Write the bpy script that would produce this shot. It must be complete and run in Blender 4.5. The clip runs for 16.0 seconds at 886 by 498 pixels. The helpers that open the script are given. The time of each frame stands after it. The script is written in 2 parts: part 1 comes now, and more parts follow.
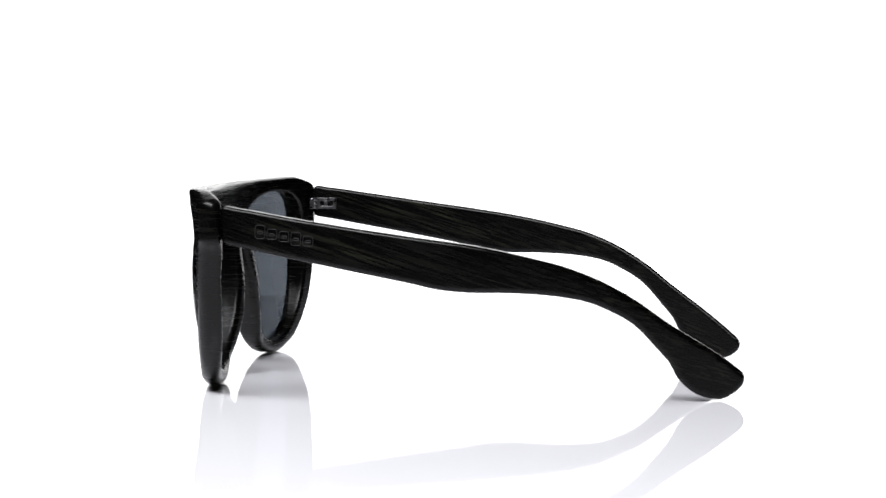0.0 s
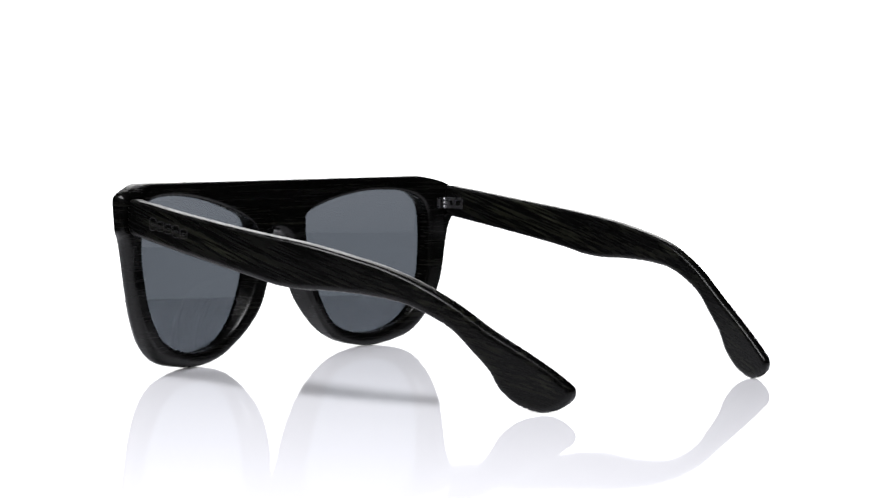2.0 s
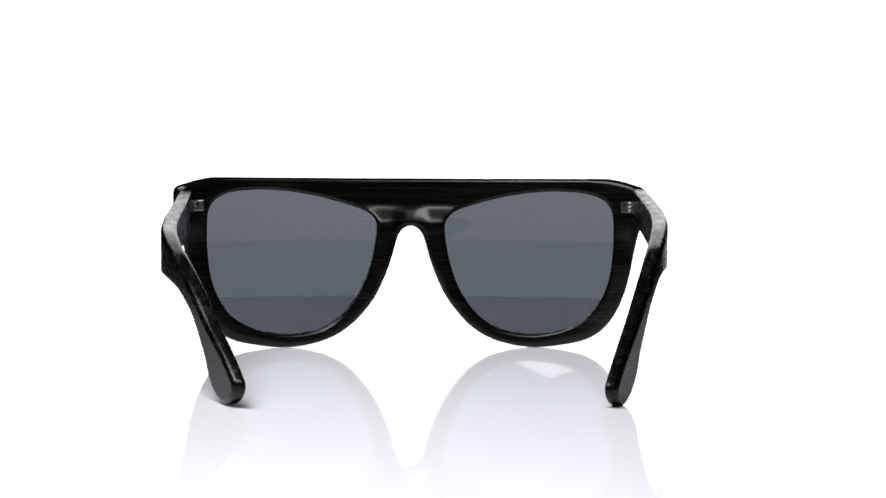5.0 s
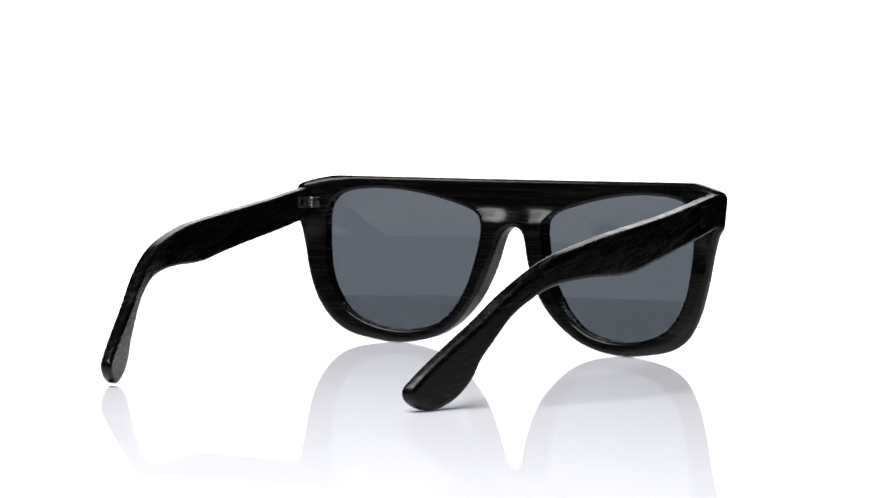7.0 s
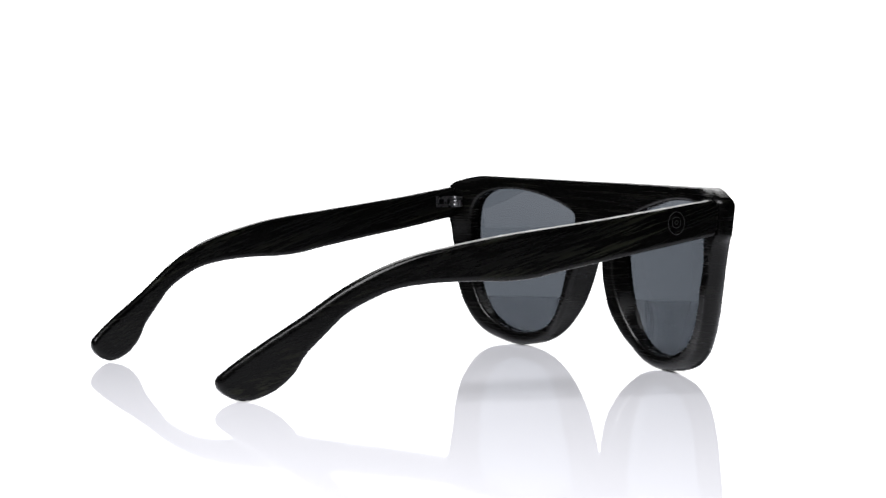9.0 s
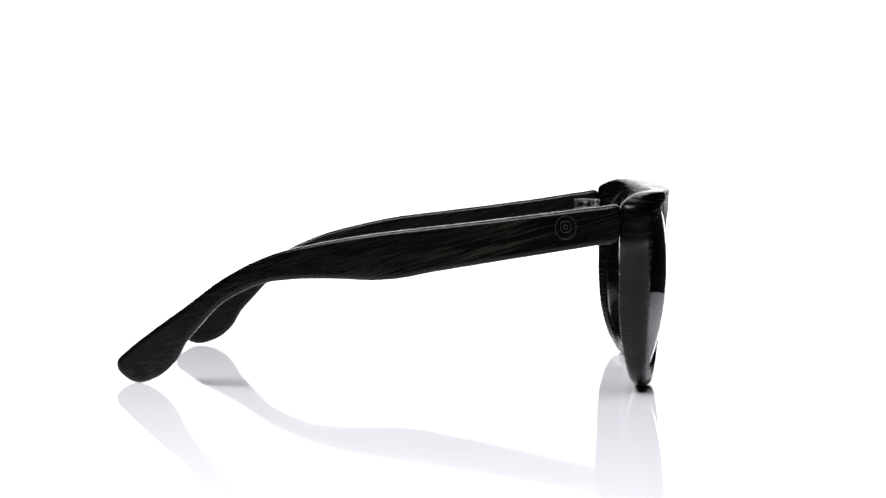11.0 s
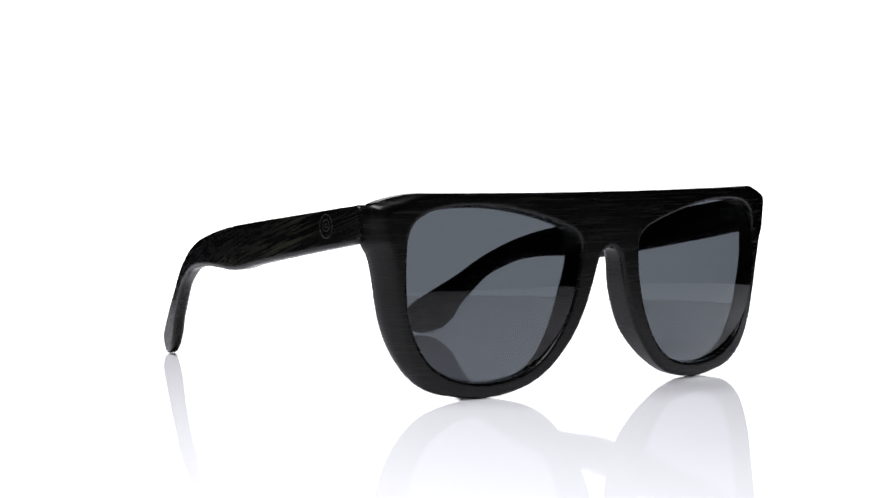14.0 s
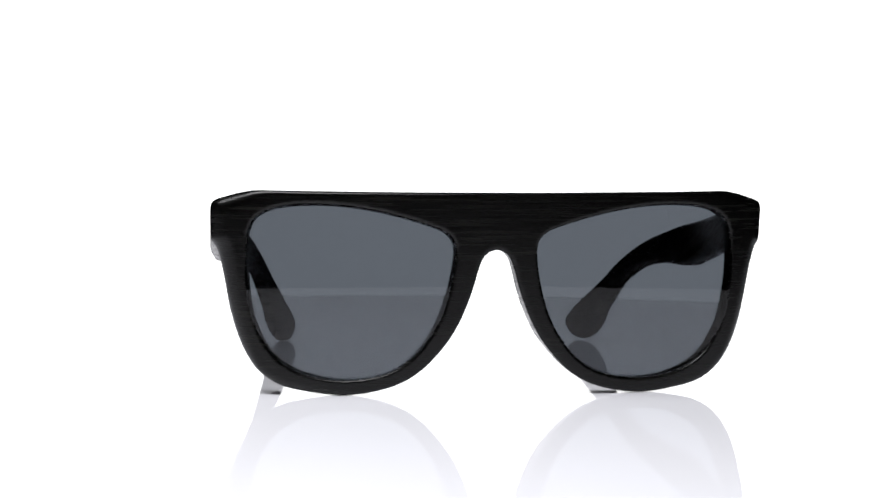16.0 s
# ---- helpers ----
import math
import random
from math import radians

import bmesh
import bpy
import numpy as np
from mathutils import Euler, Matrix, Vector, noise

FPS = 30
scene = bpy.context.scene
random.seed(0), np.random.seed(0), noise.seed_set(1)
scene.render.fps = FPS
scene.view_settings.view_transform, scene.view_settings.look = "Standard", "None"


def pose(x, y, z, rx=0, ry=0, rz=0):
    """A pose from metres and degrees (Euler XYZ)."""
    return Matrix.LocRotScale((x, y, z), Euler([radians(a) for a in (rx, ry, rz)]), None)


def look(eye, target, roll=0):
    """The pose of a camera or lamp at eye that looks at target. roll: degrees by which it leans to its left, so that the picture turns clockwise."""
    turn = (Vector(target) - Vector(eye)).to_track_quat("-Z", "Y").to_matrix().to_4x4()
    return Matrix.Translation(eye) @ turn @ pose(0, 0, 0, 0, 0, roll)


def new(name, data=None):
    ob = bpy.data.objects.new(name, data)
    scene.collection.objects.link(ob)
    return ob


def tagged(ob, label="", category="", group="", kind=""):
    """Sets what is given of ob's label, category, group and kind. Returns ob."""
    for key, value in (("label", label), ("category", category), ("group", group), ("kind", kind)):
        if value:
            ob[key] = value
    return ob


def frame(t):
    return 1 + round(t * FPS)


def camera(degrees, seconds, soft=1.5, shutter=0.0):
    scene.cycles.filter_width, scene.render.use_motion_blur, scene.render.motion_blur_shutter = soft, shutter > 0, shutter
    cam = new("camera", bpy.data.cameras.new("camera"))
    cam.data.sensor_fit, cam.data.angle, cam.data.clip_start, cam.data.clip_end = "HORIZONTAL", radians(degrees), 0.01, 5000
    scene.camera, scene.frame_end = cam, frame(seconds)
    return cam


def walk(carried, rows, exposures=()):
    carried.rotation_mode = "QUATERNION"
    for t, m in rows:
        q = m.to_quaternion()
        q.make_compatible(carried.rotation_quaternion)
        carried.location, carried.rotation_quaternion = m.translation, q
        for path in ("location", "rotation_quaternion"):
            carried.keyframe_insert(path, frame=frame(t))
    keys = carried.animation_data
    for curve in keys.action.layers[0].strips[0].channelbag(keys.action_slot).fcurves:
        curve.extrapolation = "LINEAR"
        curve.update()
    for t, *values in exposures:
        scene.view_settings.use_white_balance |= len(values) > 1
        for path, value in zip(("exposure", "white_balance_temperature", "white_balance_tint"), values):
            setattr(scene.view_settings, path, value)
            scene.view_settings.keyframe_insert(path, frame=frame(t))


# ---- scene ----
cam = camera(23.5355, 16.0)
EYE = Vector((0.0, -0.62045, 0.07341))
YAW, PITCH, ROLL = radians(0.056), radians(3.545), 0.3815
AIM = EYE + Vector((math.sin(YAW) * math.cos(PITCH), math.cos(YAW) * math.cos(PITCH), -math.sin(PITCH)))
walk(cam, [(0.0, look(EYE, AIM, ROLL)), (16.0, look(EYE, AIM, ROLL))])

# ---- light: a white backdrop made bright by emission, a softbox over the table, a dim studio ----
world = bpy.data.worlds.new("studio_air")
scene.world = world
world.use_nodes = True
world.node_tree.nodes["Background"].inputs[0].default_value = (0.9, 0.95, 1.0, 1)
world.node_tree.nodes["Background"].inputs[1].default_value = 0.02
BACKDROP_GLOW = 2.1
SOFTBOX = (12.0, 0.75, 0.32, (-0.20, -0.34, 0.66), (-0.02, -0.20, 0.0))   # watts, width, depth, place, aim


def area_lamp(name, watts, sx, sy, place, aim, colour=(1, 1, 1)):
    d = bpy.data.lights.new(name, "AREA")
    d.shape, d.size, d.size_y, d.energy, d.color = "RECTANGLE", sx, sy, watts, colour
    ob = new(name, d)
    ob.matrix_world = look(place, aim)
    return ob


area_lamp("softbox_light", SOFTBOX[0], SOFTBOX[1], SOFTBOX[2], SOFTBOX[3], SOFTBOX[4], (0.975, 0.975, 1.0))


# ---- materials ----
def material(name, rough=0.5, metal=0.0, colour=(0.8, 0.8, 0.8)):
    m = bpy.data.materials.new(name)
    m.use_nodes = True
    b = m.node_tree.nodes["Principled BSDF"]
    b.inputs["Base Color"].default_value = (*colour, 1)
    b.inputs["Roughness"].default_value = rough
    b.inputs["Metallic"].default_value = metal
    return m, m.node_tree, b


def ramp(nt, source, low, high, a, b):
    r = nt.nodes.new("ShaderNodeValToRGB")
    r.color_ramp.elements[0].position, r.color_ramp.elements[1].position = low, high
    r.color_ramp.elements[0].color, r.color_ramp.elements[1].color = (*a, 1), (*b, 1)
    nt.links.new(source, r.inputs[0])
    return r.outputs[0]


def span(nt, source, to_low, to_high, low=0.3, high=0.7):
    r = nt.nodes.new("ShaderNodeMapRange")
    for i, v in enumerate((low, high, to_low, to_high), 1):
        r.inputs[i].default_value = v
    nt.links.new(source, r.inputs[0])
    return r.outputs[0]


def noise_along(nt, turn, scales, detail, rough=0.6):
    """Noise drawn out along a grain; turn and scales apply to the part's own space."""
    tc = nt.nodes.new("ShaderNodeTexCoord")
    mp = nt.nodes.new("ShaderNodeMapping")
    mp.vector_type = "TEXTURE"
    mp.inputs["Rotation"].default_value = turn
    mp.inputs["Scale"].default_value = [1.0 / s for s in scales]
    nt.links.new(tc.outputs["Object"], mp.inputs[0])
    n = nt.nodes.new("ShaderNodeTexNoise")
    n.inputs["Scale"].default_value, n.inputs["Detail"].default_value = 1.0, detail
    n.inputs["Roughness"].default_value = rough
    nt.links.new(mp.outputs[0], n.inputs["Vector"])
    return n.outputs[0]


def stained_wood(name, turn, fine, broad, gloss, bright, specular):
    """Black-stained wood, satin, with fine streaks of brown-green grain."""
    m, nt, b = material(name, 0.4)
    streak = noise_along(nt, turn, fine, 4.0)
    patch = noise_along(nt, turn, broad, 2.0)
    thin = ramp(nt, streak, 0.49, 0.73, (0.0007, 0.0007, 0.0007), bright)
    mask = span(nt, patch, 0.06, 1.0, 0.43, 0.70)
    mix = nt.nodes.new("ShaderNodeMix")
    mix.data_type = "RGBA"
    nt.links.new(mask, mix.inputs[0])
    mix.inputs[6].default_value = (0.001, 0.001, 0.001, 1)
    nt.links.new(thin, mix.inputs[7])
    nt.links.new(mix.outputs[2], b.inputs["Base Color"])
    nt.links.new(span(nt, streak, *gloss), b.inputs["Roughness"])
    bump = nt.nodes.new("ShaderNodeBump")
    bump.inputs["Strength"].default_value, bump.inputs["Distance"].default_value = 0.03, 0.0001
    nt.links.new(streak, bump.inputs["Height"])
    nt.links.new(bump.outputs[0], b.inputs["Normal"])
    b.inputs["Specular IOR Level"].default_value = specular
    return m


GRAIN_TILT = radians(-17)
WOOD_FRONT = stained_wood("front_wood", (0, 0, 0), (45, 110, 1300), (20, 30, 110), (0.2, 0.31), (0.0085, 0.0088, 0.0066), 0.2)
WOOD_TEMPLE = stained_wood("temple_wood", (GRAIN_TILT, 0, 0), (500, 55, 1300), (90, 22, 150), (0.19, 0.34), (0.018, 0.0193, 0.0115), 0.19)

STEEL, nt, b = material("hinge_steel", 0.32, 1.0, (0.17, 0.17, 0.175))
nt.links.new(span(nt, noise_along(nt, (0, 0, 0), (900, 900, 900), 3), 0.2, 0.42), b.inputs["Roughness"])

GLASS, nt, b = material("grey_lens", 0.0, 0.0, (0.0545, 0.0618, 0.0725))
b.inputs["Transmission Weight"].default_value = 1.0
b.inputs["IOR"].default_value = 1.35

ENGRAVED, nt, b = material("engraved_black", 0.3, 0.0, (0.006, 0.006, 0.006))
nt.links.new(span(nt, noise_along(nt, (0, 0, 0), (1500, 1500, 1500), 3), 0.34, 0.5), b.inputs["Roughness"])

ACRYLIC, nt, b = material("white_acrylic", 0.03, 0.0, (0.82, 0.82, 0.855))
haze = noise_along(nt, (0, 0, 0), (14, 14, 14), 5)
nt.links.new(span(nt, haze, 0.015, 0.05), b.inputs["Roughness"])
b.inputs["IOR"].default_value = 1.45

PAINT, nt, b = material("studio_paint", 0.8, 0.0, (0.06, 0.06, 0.062))
nt.links.new(ramp(nt, noise_along(nt, (0, 0, 0), (6, 6, 6), 6), 0.3, 0.7, (0.022, 0.022, 0.024), (0.034, 0.034, 0.036)), b.inputs["Base Color"])

# no lamps light the backdrop: its overexposed white is put in as emission
GLOW, nt, b = material("emissive_backdrop", 0.7, 0.0, (0.9, 0.9, 0.9))
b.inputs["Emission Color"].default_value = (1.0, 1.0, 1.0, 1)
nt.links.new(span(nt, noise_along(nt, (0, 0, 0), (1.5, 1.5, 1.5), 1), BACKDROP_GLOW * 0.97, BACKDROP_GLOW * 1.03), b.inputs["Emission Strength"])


# ---- mesh helpers ----
def from_arrays(name, verts, faces, mat, smooth=True):
    me = bpy.data.meshes.new(name)
    me.from_pydata([tuple(v) for v in verts], [], [tuple(f) for f in faces])
    me.materials.append(mat)
    me.polygons.foreach_set("use_smooth", [smooth] * len(me.polygons))
    me.update()
    return me


def part(name, data, parent, label=""):
    ob = new(name, data)
    ob.parent = parent
    return tagged(ob, label)


def box_mesh(name, size, mat, bevel=0.0, segments=2, centre=(0, 0, 0)):
    bm = bmesh.new()
    bmesh.ops.create_cube(bm, size=1.0)
    bmesh.ops.scale(bm, vec=size, verts=bm.verts)
    if bevel:
        bmesh.ops.bevel(bm, geom=bm.edges[:], offset=bevel, segments=segments, affect="EDGES", profile=0.5)
    bmesh.ops.translate(bm, vec=centre, verts=bm.verts)
    me = bpy.data.meshes.new(name)
    bm.to_mesh(me)
    bm.free()
    me.materials.append(mat)
    return me


def spline(points, steps=8):
    """A closed, rounded outline through a few control points."""
    p = np.array(points, float)
    a, b, c, d = np.roll(p, 1, 0), p, np.roll(p, -1, 0), np.roll(p, -2, 0)
    out = []
    ka, kb, kc = (np.linalg.norm(v, axis=1) ** 0.5 for v in (b - a, c - b, d - c))
    for i in range(len(p)):
        t0, t1 = 0.0, ka[i]
        t2 = t1 + kb[i]
        t3 = t2 + kc[i]
        for u in np.linspace(t1, t2, steps, endpoint=False):
            a1 = (t1 - u) / (t1 - t0) * a[i] + (u - t0) / (t1 - t0) * b[i]
            a2 = (t2 - u) / (t2 - t1) * b[i] + (u - t1) / (t2 - t1) * c[i]
            a3 = (t3 - u) / (t3 - t2) * c[i] + (u - t2) / (t3 - t2) * d[i]
            b1 = (t2 - u) / (t2 - t0) * a1 + (u - t0) / (t2 - t0) * a2
            b2 = (t3 - u) / (t3 - t1) * a2 + (u - t1) / (t3 - t1) * a3
            out.append((t2 - u) / (t2 - t1) * b1 + (u - t1) / (t2 - t1) * b2)
    return np.array(out)


def inside_distance(x, z, outline):
    """Signed distance to a closed outline, negative inside."""
    best = np.full(x.shape, 1e9)
    odd = np.zeros(x.shape, bool)
    for (x0, z0), (x1, z1) in zip(outline, np.roll(outline, -1, 0)):
        dx, dz = x1 - x0, z1 - z0
        u = np.clip(((x - x0) * dx + (z - z0) * dz) / (dx * dx + dz * dz + 1e-12), 0, 1)
        best = np.minimum(best, (x - x0 - u * dx) ** 2 + (z - z0 - u * dz) ** 2)
        if z0 != z1:
            odd ^= ((z0 > z) != (z1 > z)) & (x < x0 + (z - z0) / dz * dx)
    best = np.sqrt(best)
    return np.where(odd, -best, best)


def smooth_step(low, high, v):
    u = np.clip((v - low) / (high - low), 0, 1)
    return u * u * (3 - 2 * u)


def round_both(a, b, r):
    """The cut of two solids, with the edge between them rounded to radius r."""
    a, b = a + r, b + r
    return np.hypot(np.maximum(a, 0), np.maximum(b, 0)) + np.minimum(np.maximum(a, b), 0) - r


def carve(solid, low, high, h):
    """The skin of a solid, given as a function that is negative inside (millimetres)."""
    ax = [np.arange(l, t + h, h) for l, t in zip(low, high)]
    F = solid(*np.meshgrid(*ax, indexing="ij"))
    S = F < 0
    shape = tuple(n - 1 for n in F.shape)
    total, count = np.zeros((*shape, 3), np.float32), np.zeros(shape, np.int8)
    corner = [(i, j, k) for i in (0, 1) for j in (0, 1) for k in (0, 1)]

    def sub(A, c):
        return A[c[0]:c[0] + shape[0], c[1]:c[1] + shape[1], c[2]:c[2] + shape[2]]

    for c in corner:
        for axis in range(3):
            if c[axis]:
                continue
            e = tuple(v + (i == axis) for i, v in enumerate(c))
            f0, f1 = sub(F, c), sub(F, e)
            cross = sub(S, c) != sub(S, e)
            u = np.where(cross, f0 / np.where(cross, f0 - f1, 1), 0)
            for i in range(3):
                total[..., i] += np.where(cross, c[i] + (u if i == axis else 0), 0)
            count += cross
    used = count > 0
    index = np.full(shape, -1)
    index[used] = np.arange(used.sum())
    cells = np.argwhere(used)
    verts = np.array(low) + h * (cells + total[used] / count[used][:, None])
    faces = []
    for axis in range(3):
        o1, o2 = [i for i in range(3) if i != axis]
        s0 = [slice(1, -1)] * 3
        s1 = [slice(1, -1)] * 3
        s0[axis], s1[axis] = slice(0, -1), slice(1, None)
        A, B = S[tuple(s0)], S[tuple(s1)]
        at = np.argwhere(A != B)
        flip = A[tuple(at.T)]
        base = at.copy()
        base[:, o1] += 1
        base[:, o2] += 1
        quad = []
        for d1, d2 in ((1, 1), (0, 1), (0, 0), (1, 0)):
            q = base.copy()
            q[:, o1] -= d1
            q[:, o2] -= d2
            quad.append(index[tuple(q.T)])
        quad = np.stack(quad, 1)
        if axis == 1:
            flip = ~flip
        quad[~flip] = quad[~flip][:, ::-1]
        faces.append(quad)
    for _ in range(2):
        x, y, z = verts.T
        f = solid(x, y, z)
        e = 0.05
        g = np.stack([solid(x + e, y, z) - f, solid(x, y + e, z) - f, solid(x, y, z + e) - f], 1) / e
        verts = verts - g * np.clip(f / np.maximum((g * g).sum(1), 0.25), -h, h)[:, None]
    return verts, np.concatenate(faces)


# ---- the studio ----
def studio():
    wide, deep, tall, t = 5.0, 5.0, 3.0, 0.1
    low = -0.75
    for name, size, c in (
        ("floor", (wide, deep, t), (0, 0, low - t / 2)),
        ("ceiling", (wide, deep, t), (0, 0, low + tall + t / 2)),
        ("wall_north", (wide, t, tall), (0, deep / 2 + t / 2, low + tall / 2)),
        ("wall_south", (wide, t, tall), (0, -deep / 2 - t / 2, low + tall / 2)),
        ("wall_east", (t, deep, tall), (wide / 2 + t / 2, 0, low + tall / 2)),
        ("wall_west", (t, deep, tall), (-wide / 2 - t / 2, 0, low + tall / 2)),
    ):
        tagged(new(name, box_mesh(name, size, PAINT, centre=c)), "matt dark grey painted studio " + name.split("_")[0], name.split("_")[0], kind="structure")
    tagged(new("backdrop", box_mesh("backdrop", (1.28, 0.02, 1.95), GLOW, centre=(0, 2.3, 0.425))), "plain white studio backdrop behind the table, its brightness given by emission", "backdrop", kind="structure")
    bm = bmesh.new()
    bmesh.ops.create_cone(bm, cap_ends=True, segments=192, radius1=0.256, radius2=0.256, depth=0.012)
    bmesh.ops.bevel(bm, geom=[e for e in bm.edges if e.calc_face_angle() > 1], offset=0.0008, segments=3, affect="EDGES", profile=0.5)
    bmesh.ops.translate(bm, vec=(0, 0, -0.0061), verts=bm.verts)
    me = bpy.data.meshes.new("turntable")
    bm.to_mesh(me)
    bm.free()
    me.materials.append(ACRYLIC)
    table = new("turntable", me)
    bm = bmesh.new()
    bmesh.ops.create_cone(bm, cap_ends=True, segments=64, radius1=0.11, radius2=0.11, depth=0.736)
    bmesh.ops.bevel(bm, geom=[e for e in bm.edges if e.calc_face_angle() > 1], offset=0.003, segments=2, affect="EDGES", profile=0.5)
    bmesh.ops.translate(bm, vec=(0, 0, -0.382), verts=bm.verts)
    me = bpy.data.meshes.new("pedestal")
    bm.to_mesh(me)
    bm.free()
    me.materials.append(PAINT)
    part("pedestal", me, table, "plain dark grey pedestal")
    return tagged(table, "round glossy white acrylic turntable that mirrors the sunglasses", "turntable", kind="structure")


TURNTABLE = studio()

# ---- the sunglasses, drawn in millimetres about the middle of the front ----
MM = 0.001
SHIFT, FRONT_SHIFT = 5.2, 5.6          # the temples and the front stand this far beside the turning axis
HALF_FRONT = [(18, 53.8), (34, 53.9), (50, 54.0), (60, 54.1), (62.8, 54.1), (66, 53.6), (70.4, 52.4), (73.6, 51.2), (74.3, 50.2), (74.5, 49),
              (74.4, 45), (74.3, 41.2), (74.0, 40.2), (73.0, 38.6), (71.3, 32), (69.8, 24), (67.7, 16), (65.2, 10.6), (61.4, 5.8), (56.4, 2.6),
              (49, 0.8), (40.4, 0.0), (32, 0.9), (25, 3.1), (19.6, 6.5), (15.1, 11.1), (11.3, 16.3), (8.3, 22.4), (6.1, 28.4), (4.75, 33.2),
              (3.75, 36), (2.3, 37.8)]
EYE_HOLE = [(13.6, 43.4), (18, 45.2), (25.5, 47.5), (33, 49.2), (41, 50.4), (49, 50.7), (55, 50.3), (60, 49.0), (63.4, 46.6), (65, 43),
            (65.3, 37.3), (65.0, 29.6), (64.0, 22.2), (61.5, 15.5), (57.5, 9.9), (52, 6.4), (46.5, 4.7), (40, 4.0), (33.4, 4.6), (26.9, 6.5),
            (21.5, 10.4), (17.5, 15.4), (14.3, 21.5), (12.1, 28.8), (11.1, 34.5), (10.8, 38.4), (11.4, 41.2)]
TEMPLE = [(-48.4, 50.7), (-44, 50.6), (-29.5, 48.9), (-14.6, 47.0), (0.7, 45.0), (16.3, 42.7), (32.2, 39.5), (40.7, 37.4), (49.2, 34.0), (57.9, 28.9),
          (66.8, 21.8), (76, 14.8), (84.4, 8.0), (86.6, 5.7), (86.5, 3.4), (84, 1.1), (80.1, 0.0), (74.2, 2.3), (69.6, 6.8), (66.9, 11.8),
          (63.2, 16.4), (57.9, 22.3), (52.7, 25.7), (45.8, 28.7), (37.3, 30.1), (25.7, 30.6), (16.3, 30.6), (8.4, 31.4), (0.7, 33.1),
          (-14.6, 35.9), (-29.6, 38.4), (-44.3, 40.7), (-47.6, 41.2), (-48.4, 41.9)]


def front_face(x, z):
    """The front is bent round the face, and its lower rims sweep back."""
    curl = np.where(x > 0, 0.005, 0.003) * np.maximum(np.abs(x) - 50, 0) ** 2
    return -63.0 + 0.00155 * x * x + curl - 0.054 * z + 0.0026 * np.maximum(22 - z, 0) ** 2


def back_face(x, z):
    a = np.abs(x)
    bar = 5.0 + 0.2 * smooth_step(20, 45, a) + 1.3 * smooth_step(-25, -60, x) * smooth_step(4, 28, z)
    ends = 1.6 * smooth_step(58, 71, a) * smooth_step(26, 42, z)
    ridge = smooth_step(46, 39, z) * smooth_step(1, 8, z) * smooth_step(25, 9, a)
    saddle = 1 - 0.5 * smooth_step(6.5, 1.0, a)
    lower = 0.9 * smooth_step(36, 24, z) * smooth_step(-2, 16, z)
    return np.minimum(front_face(x, z) + bar + ends + lower + 3.1 * ridge * saddle, -48.7)


def front_outline():
    half = np.array(HALF_FRONT)
    left = half[::-1] * (-1, 1)
    half = half * (1.008, 1)
    return spline(np.concatenate([[(0, 53.8)], half, [(0, 38.6)], left]), 4)


def front_solid():
    outer, hole = front_outline(), spline(EYE_HOLE, 5)

    def solid(x, y, z):
        if x.ndim == 3:
            x2, z2 = x[:, 0, :], z[:, 0, :]
        else:
            x2, z2 = x, z
        skin, hole_edge = inside_distance(x2, z2, outer), -inside_distance(np.abs(x2), z2, hole)
        face, back = front_face(x2, z2), back_face(x2, z2)
        low = smooth_step(24, 10, z2) * smooth_step(34, 52, np.abs(x2))
        flank = np.where(x2 > 0, 1.5 + 0.6 * smooth_step(53, 38, z2), 2.3 + 1.5 * smooth_step(53, 38, z2))
        soft = 0.9 + np.maximum(flank * smooth_step(58, 69, np.abs(x2)), 1.2 * low)
        soft_back = 1.3 + 1.1 * smooth_step(55, 66, np.abs(x2)) * smooth_step(43, 49, z2) + 1.1 * smooth_step(18, 5, z2) * smooth_step(30, 50, np.abs(x2))
        soft_back = soft_back + 0.5 * smooth_step(13, 7, np.abs(x2)) * smooth_step(45, 39, z2) * smooth_step(4, 14, z2)
        if x.ndim == 3:
            skin, hole_edge, face, back, soft, soft_back = (v[:, None, :] for v in (skin, hole_edge, face, back, soft, soft_back))
        behind = np.maximum(y - face - 2.0, 0)
        draft = smooth_step(41, 36, z2) * smooth_step(44, 60, np.abs(x2)) * 0.11 + 0.09 * low
        inset = np.maximum(smooth_step(30, 55, np.abs(x2)), smooth_step(38, 47, z2)) * 0.27
        if x.ndim == 3:
            draft, inset = draft[:, None, :], inset[:, None, :]
        skin = skin + draft * behind
        hole_edge = hole_edge + inset * behind * -1.0
        outside = np.maximum(round_both(skin, face - y, soft), round_both(skin, y - back, soft_back))
        return np.maximum(outside, np.maximum(round_both(hole_edge, face - y, 0.6), round_both(hole_edge, y - back, 1.2)))

    return solid


LENS_MIDDLE = (38.5, 27.5)
LENS_RADIUS = 125.0


def lens_face(x, z):
    """A shallow dome, flush with the rim at its edge and just proud of it in the middle."""
    rise, lean = -63.0 - 0.0016 * 11 * 65, 0.0016 * (11 + 65)
    dx, dz = x - LENS_MIDDLE[0], z - LENS_MIDDLE[1]
    return rise + lean * x - 0.054 * z + 0.45 - (27.0 ** 2 - dx * dx - 1.55 * dz * dz) / (2 * LENS_RADIUS)


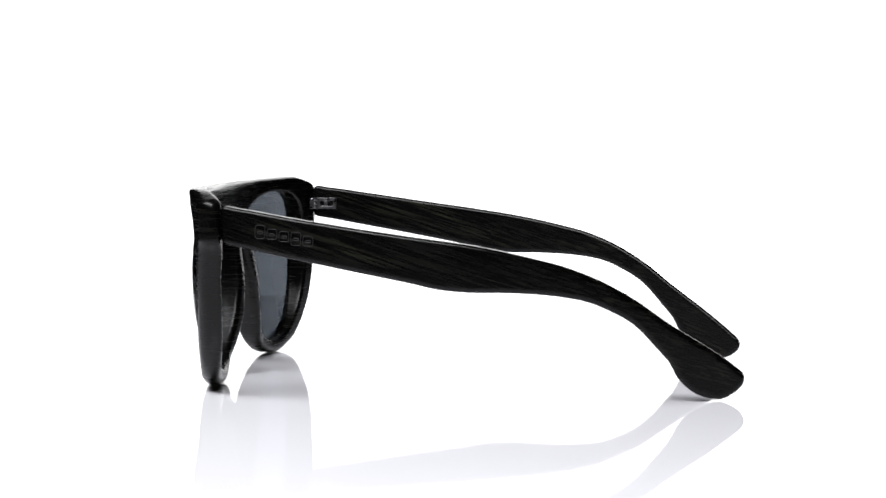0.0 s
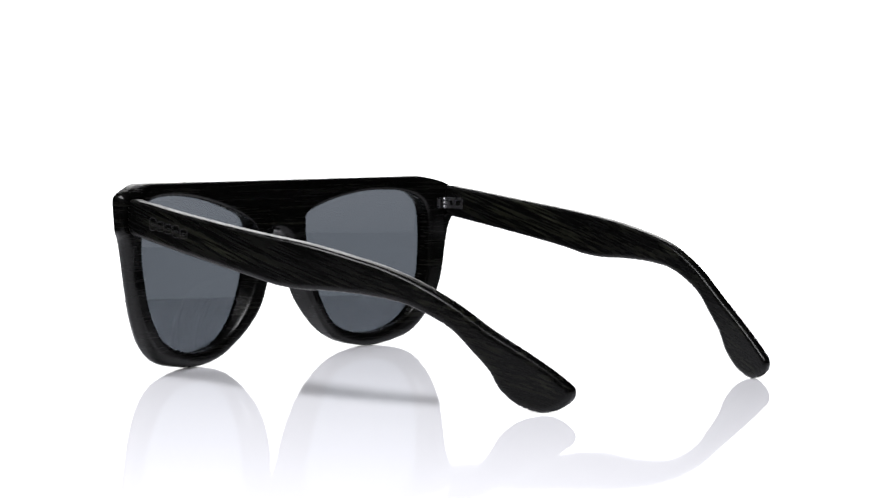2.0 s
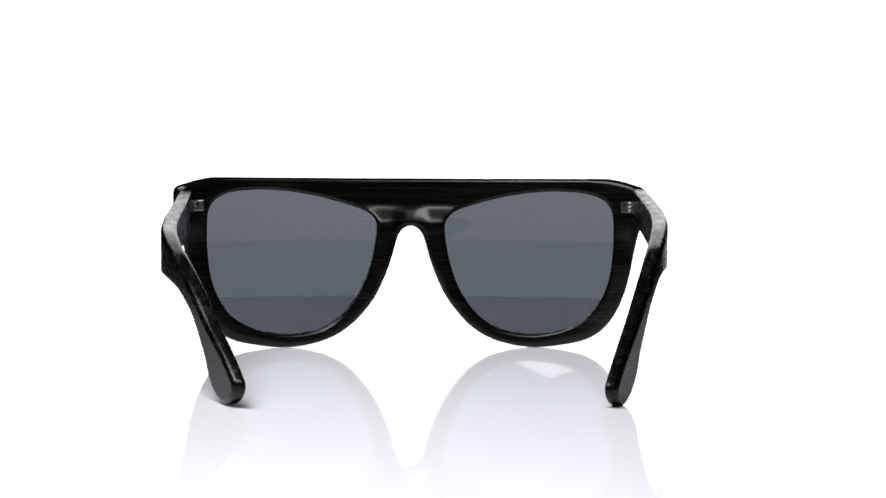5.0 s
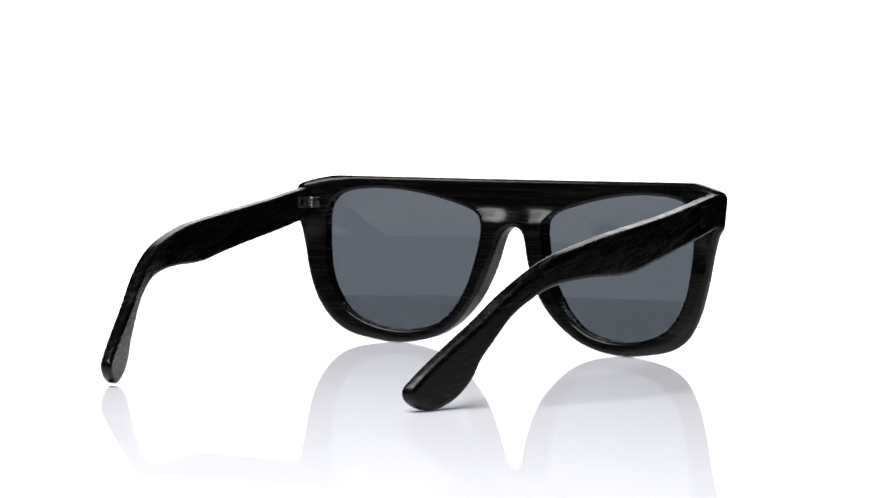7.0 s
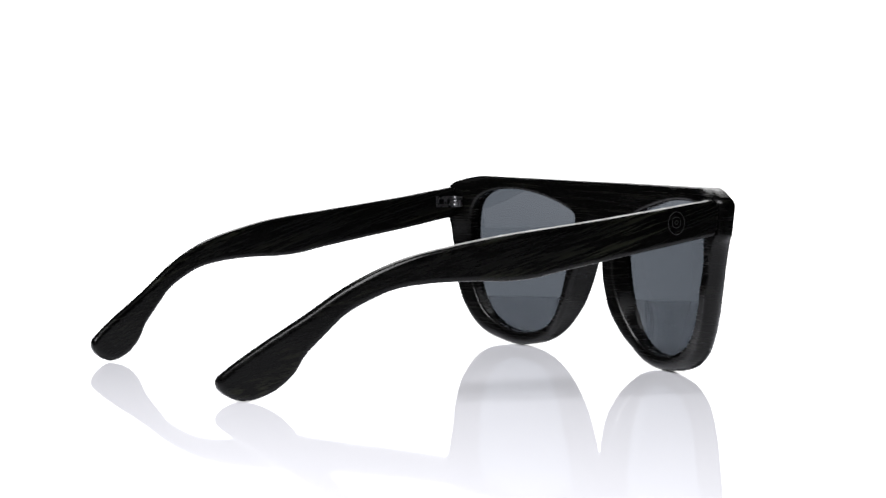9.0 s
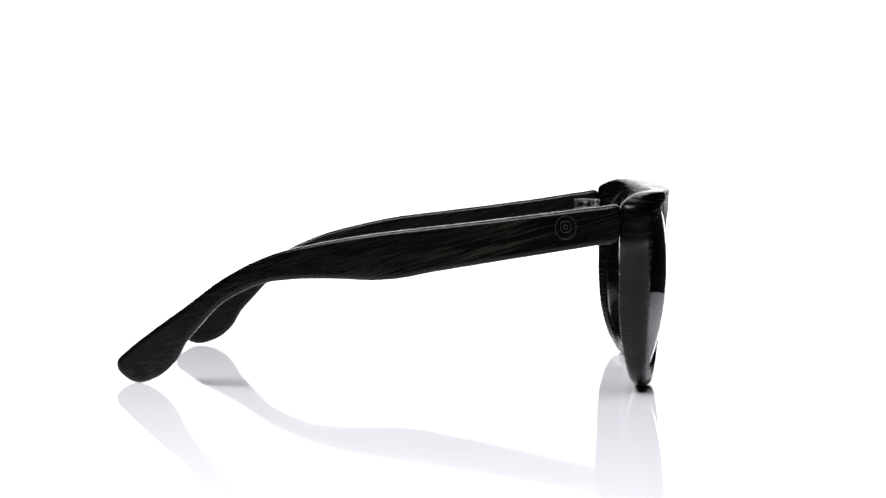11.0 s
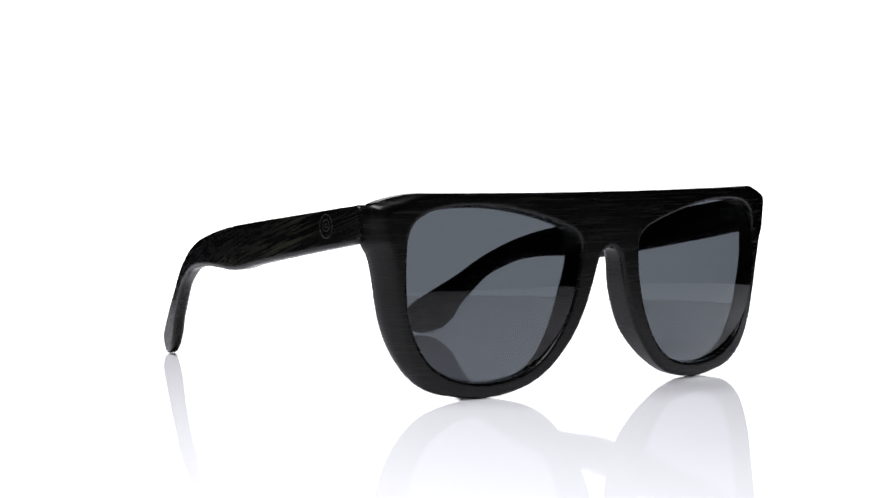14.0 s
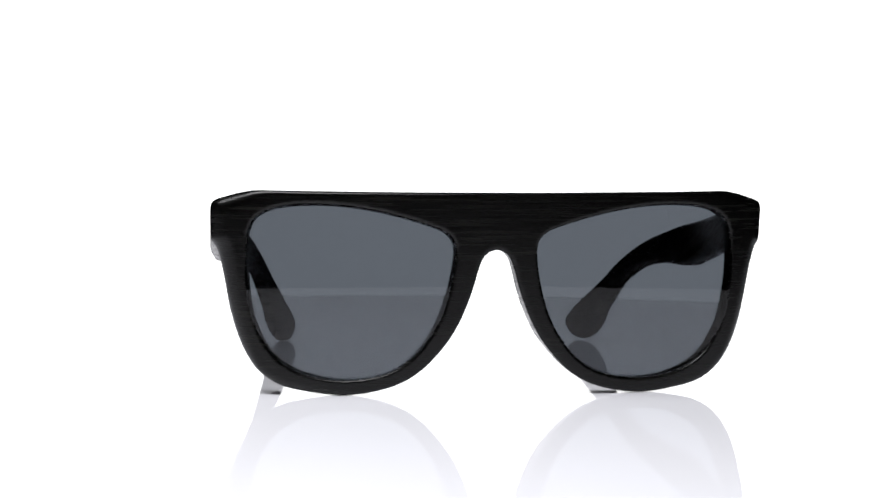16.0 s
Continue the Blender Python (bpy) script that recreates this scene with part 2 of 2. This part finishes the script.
def lens_mesh(side):
    hole = spline(EYE_HOLE, 5)
    middle = np.array(LENS_MIDDLE)
    away = hole - middle
    rim = middle + away * (1 + 0.5 / np.linalg.norm(away, axis=1))[:, None]
    n, rings = len(rim), 16
    verts, faces = [], []
    for back in (0, 1):
        for k in range(1, rings + 1):
            for x, z in middle + (rim - middle) * (k / rings):
                verts.append((side * x, lens_face(x, z) + 1.7 * back, z))
        verts.append((side * middle[0], lens_face(*middle) + 1.7 * back, middle[1]))
    half = n * rings + 1
    for back in (0, 1):
        o = back * half
        for i in range(n):
            j = (i + 1) % n
            tri = [o + half - 1, o + i, o + j]
            faces.append(tri if (back == 0) == (side > 0) else tri[::-1])
            for k in range(rings - 1):
                q = [o + k * n + i, o + (k + 1) * n + i, o + (k + 1) * n + j, o + k * n + j]
                faces.append(q if (back == 0) == (side > 0) else q[::-1])
    for i in range(n):
        j = (i + 1) % n
        a, c = (rings - 1) * n + i, (rings - 1) * n + j
        q = [a, half + a, half + c, c]
        faces.append(q if side > 0 else q[::-1])
    me = from_arrays("lens", np.array(verts) * MM, faces, GLASS)
    bm = bmesh.new()
    bm.from_mesh(me)
    bmesh.ops.recalc_face_normals(bm, faces=bm.faces)
    for e in bm.edges:
        if len(e.link_faces) == 2 and e.calc_face_angle() > 0.7:
            e.smooth = False
    bm.to_mesh(me)
    bm.free()
    return me


# the outer side of each temple seen from above, and how far each is sprung down from the common profile
PLAN_Y = [-50, -30, -10, 5, 15, 25, 35, 45, 55, 65, 75, 83, 93]
PLAN = {1: [73.4, 74.4, 75.6, 75.8, 75.3, 74.1, 72.0, 69.1, 65.5, 61.5, 57.4, 54.2, 50.3],
        -1: [73.6, 73.4, 72.7, 71.2, 69.5, 67.4, 64.9, 62.0, 58.6, 54.5, 50.0, 46.4, 42.0]}
DROP = {1: [-0.8, -1.8, -2.1, -2.1, -1.8, -1.8, -2.1, -2.4, -2.4, -1.8, -0.3, 0.8, 1.0],
        -1: [0.0, -0.3, -0.4, -0.3, -0.2, 0, 0, 0, 0, 0, 0, 0, 0]}
LONGER = {1: -0.3, -1: 1.4}
THICK = [4.6, 4.6, 4.7, 4.8, 4.8, 4.7, 4.5, 4.3, 4.1, 3.9, 3.6, 3.4, 3.3]


def soft_table(v, values):
    """Reads a table of values along PLAN_Y, with the kinks rounded away."""
    return sum(np.interp(v + d, PLAN_Y, values) for d in (-5, -2.5, 0, 2.5, 5)) / 5


def temple_solid(side):
    outline = spline(TEMPLE, 5)
    outline[:, 0] += LONGER[side] * smooth_step(50, 84, outline[:, 0])

    def solid(x, y, z):
        flat = inside_distance(y, z - soft_table(y, DROP[side]), outline) if x.ndim == 1 else None
        if flat is None:
            y2, z2 = y[0], z[0]
            flat = inside_distance(y2, z2 - soft_table(y2, DROP[side]), outline)[None]
        half = soft_table(y, THICK) / 2
        middle = soft_table(y, PLAN[side]) - half
        slope = soft_table(y + 1, PLAN[side]) - soft_table(y, PLAN[side])
        across = (np.abs(side * x - middle)) / np.sqrt(1 + slope * slope) - half
        return round_both(flat, across, 1.05)

    return solid


def outer_face(side, y):
    return float(soft_table(np.array([y]), PLAN[side])[0])


def hinge(side, parent):
    """A small steel hinge on the inner side, where temple and front meet."""
    x = side * (outer_face(side, -45) - 4.6)
    z = 46.2 + DROP[side][0] - (0.9 if side < 0 else 0)
    bm = bmesh.new()
    for size, c in (((0.5, 1.2, 3.6), (0, -46.9, 0)), ((0.5, 1.0, 3.6), (0, -41.6, 0)), ((0.5, 4.4, 1.0), (0, -44.2, 1.3)), ((0.5, 4.4, 1.0), (0, -44.2, -1.3)), ((0.5, 1.2, 1.8), (0, -44.6, 0))):
        new_verts = bmesh.ops.create_cube(bm, size=1.0)["verts"]
        bmesh.ops.scale(bm, vec=size, verts=new_verts)
        bmesh.ops.translate(bm, vec=c, verts=new_verts)
    bmesh.ops.bevel(bm, geom=bm.edges[:], offset=0.12, segments=2, affect="EDGES", profile=0.5)
    bmesh.ops.translate(bm, vec=(x, 0, z), verts=bm.verts)
    bmesh.ops.scale(bm, vec=(MM, MM, MM), verts=bm.verts)
    me = bpy.data.meshes.new("hinge")
    bm.to_mesh(me)
    bm.free()
    me.materials.append(STEEL)
    hub = part("hinge", me, parent, "small dull steel hinge")
    for k in range(3):
        bm = bmesh.new()
        bmesh.ops.create_cone(bm, cap_ends=True, segments=20, radius1=0.9, radius2=0.9, depth=1.15)
        bmesh.ops.bevel(bm, geom=[e for e in bm.edges if len(e.link_faces) == 2 and e.calc_face_angle() > 1], offset=0.12, segments=2, affect="EDGES")
        bmesh.ops.translate(bm, vec=(x - side * 0.5, -48.2, z + 1.25 * (k - 1)), verts=bm.verts)
        bmesh.ops.scale(bm, vec=(MM, MM, MM), verts=bm.verts)
        me = bpy.data.meshes.new("knuckle")
        bm.to_mesh(me)
        bm.free()
        me.materials.append(STEEL)
        me.polygons.foreach_set("use_smooth", [len(p.vertices) == 4 for p in me.polygons])
        part("knuckle", me, hub)
    part("hinge_leaf", box_mesh("hinge_leaf", (0.0026, 0.0012, 0.0034), STEEL, 0.0002, 2, ((x - side * 2.0) * MM, -0.0487, z * MM)), hub)


def tube_ring(points, radius, closed=True, sides=8):
    """A thin bead along a line of points lying nearly flat in the y-z plane."""
    p = [Vector(q) for q in points]
    n, verts, faces = len(p), [], []
    for i, q in enumerate(p):
        a = p[(i - 1) % n] if closed or i else q
        c = p[(i + 1) % n] if closed or i < n - 1 else q
        t = (c - a).normalized()
        u = Vector((1, 0, 0))
        w = t.cross(u).normalized()
        for s in range(sides):
            ang = 2 * math.pi * s / sides
            verts.append(q + radius * (0.5 * math.cos(ang) * u + math.sin(ang) * w))
    for i in range(n if closed else n - 1):
        for s in range(sides):
            faces.append([i * sides + s, i * sides + (s + 1) % sides, (i + 1) % n * sides + (s + 1) % sides, (i + 1) % n * sides + s])
    return verts, faces


def bead_part(name, loops, radius, side, parent, label):
    """Thin raised lines on a temple's outer side; each loop lists (y, z) in millimetres."""
    verts, faces = [], []
    for loop in loops:
        v, f = tube_ring([(side * (outer_face(side, y) - 0.02), y, z) for y, z in loop], radius)
        faces += [[len(verts) + i for i in q] for q in f]
        verts += v
    return part(name, from_arrays(name, np.array(verts) * MM, faces, ENGRAVED), parent, label)


def round_loop(y, z, ry, rz, n=28, power=2.0, slant=0.0):
    out = []
    for k in range(n):
        c, w = math.cos(2 * math.pi * k / n), math.sin(2 * math.pi * k / n)
        a, b = math.copysign(abs(c) ** (2 / power), c) * ry, math.copysign(abs(w) ** (2 / power), w) * rz
        out.append((y + a, z + b + slant * (y + a)))
    return out


def sunglasses():
    whole = tagged(new("sunglasses"), "black-stained wooden sunglasses, grey lenses, standing open on glossy white acrylic", "sunglasses")
    inner = Matrix.Translation((SHIFT * MM, 0, 0))
    v, f = carve(front_solid(), (-77, -70, -2), (77, -45, 57), 0.5)
    front = part("front_frame", from_arrays("front_frame", v * MM, f, WOOD_FRONT), whole, "flat-topped black wooden front frame with fine grain")
    front.matrix_local = Matrix.Translation((FRONT_SHIFT * MM, 0, 0))
    for side in (1, -1):
        lens = part("lens", lens_mesh(side), whole, "smooth dark grey sunglass lens")
        lens.matrix_local = Matrix.Translation((FRONT_SHIFT * MM, 0, 0))
        lens.visible_shadow = False
        v, f = carve(temple_solid(side), (min(39 * side, 78 * side), -50, -3), (max(39 * side, 78 * side), 89, 54), 0.5)
        temple = part("temple", from_arrays("temple", v * MM, f, WOOD_TEMPLE), whole, "curved black wooden temple with streaked grain")
        temple.matrix_local = inner
        hinge(side, temple)
        if side > 0:
            for k in range(5):
                y = -38.2 + 3.15 * k
                z = 42.6 - 0.17 * (y + 32)
                tall = 1.7 if k in (0, 3) else 1.3
                bead_part("raised_mark", [round_loop(y, z, 1.3, tall, power=5), round_loop(y, z - 0.15, 0.7, 0.28, n=16, power=4)], 0.1, side, temple, "small embossed black block")
        else:
            emblem = bead_part("emblem", [round_loop(-34.6, 45.0, 2.7, 3.1)], 0.1, side, temple, "round embossed black emblem")
            bead_part("inner_ring", [round_loop(-34.6, 45.2, 1.35, 1.45, power=2.6), round_loop(-34.6, 45.2, 0.55, 0.5, n=16)], 0.08, side, emblem, "")
    return whole


GLASSES = sunglasses()


def motions():
    rows = []
    for k in range(33):
        t = k * 0.5
        rows.append((t, pose(0, 0, 0, 0, 0, 263.853 - 15.9748 * t - 0.00102 * (t - 8) ** 2)))
    walk(GLASSES, rows)
    walk(TURNTABLE, rows)


motions()
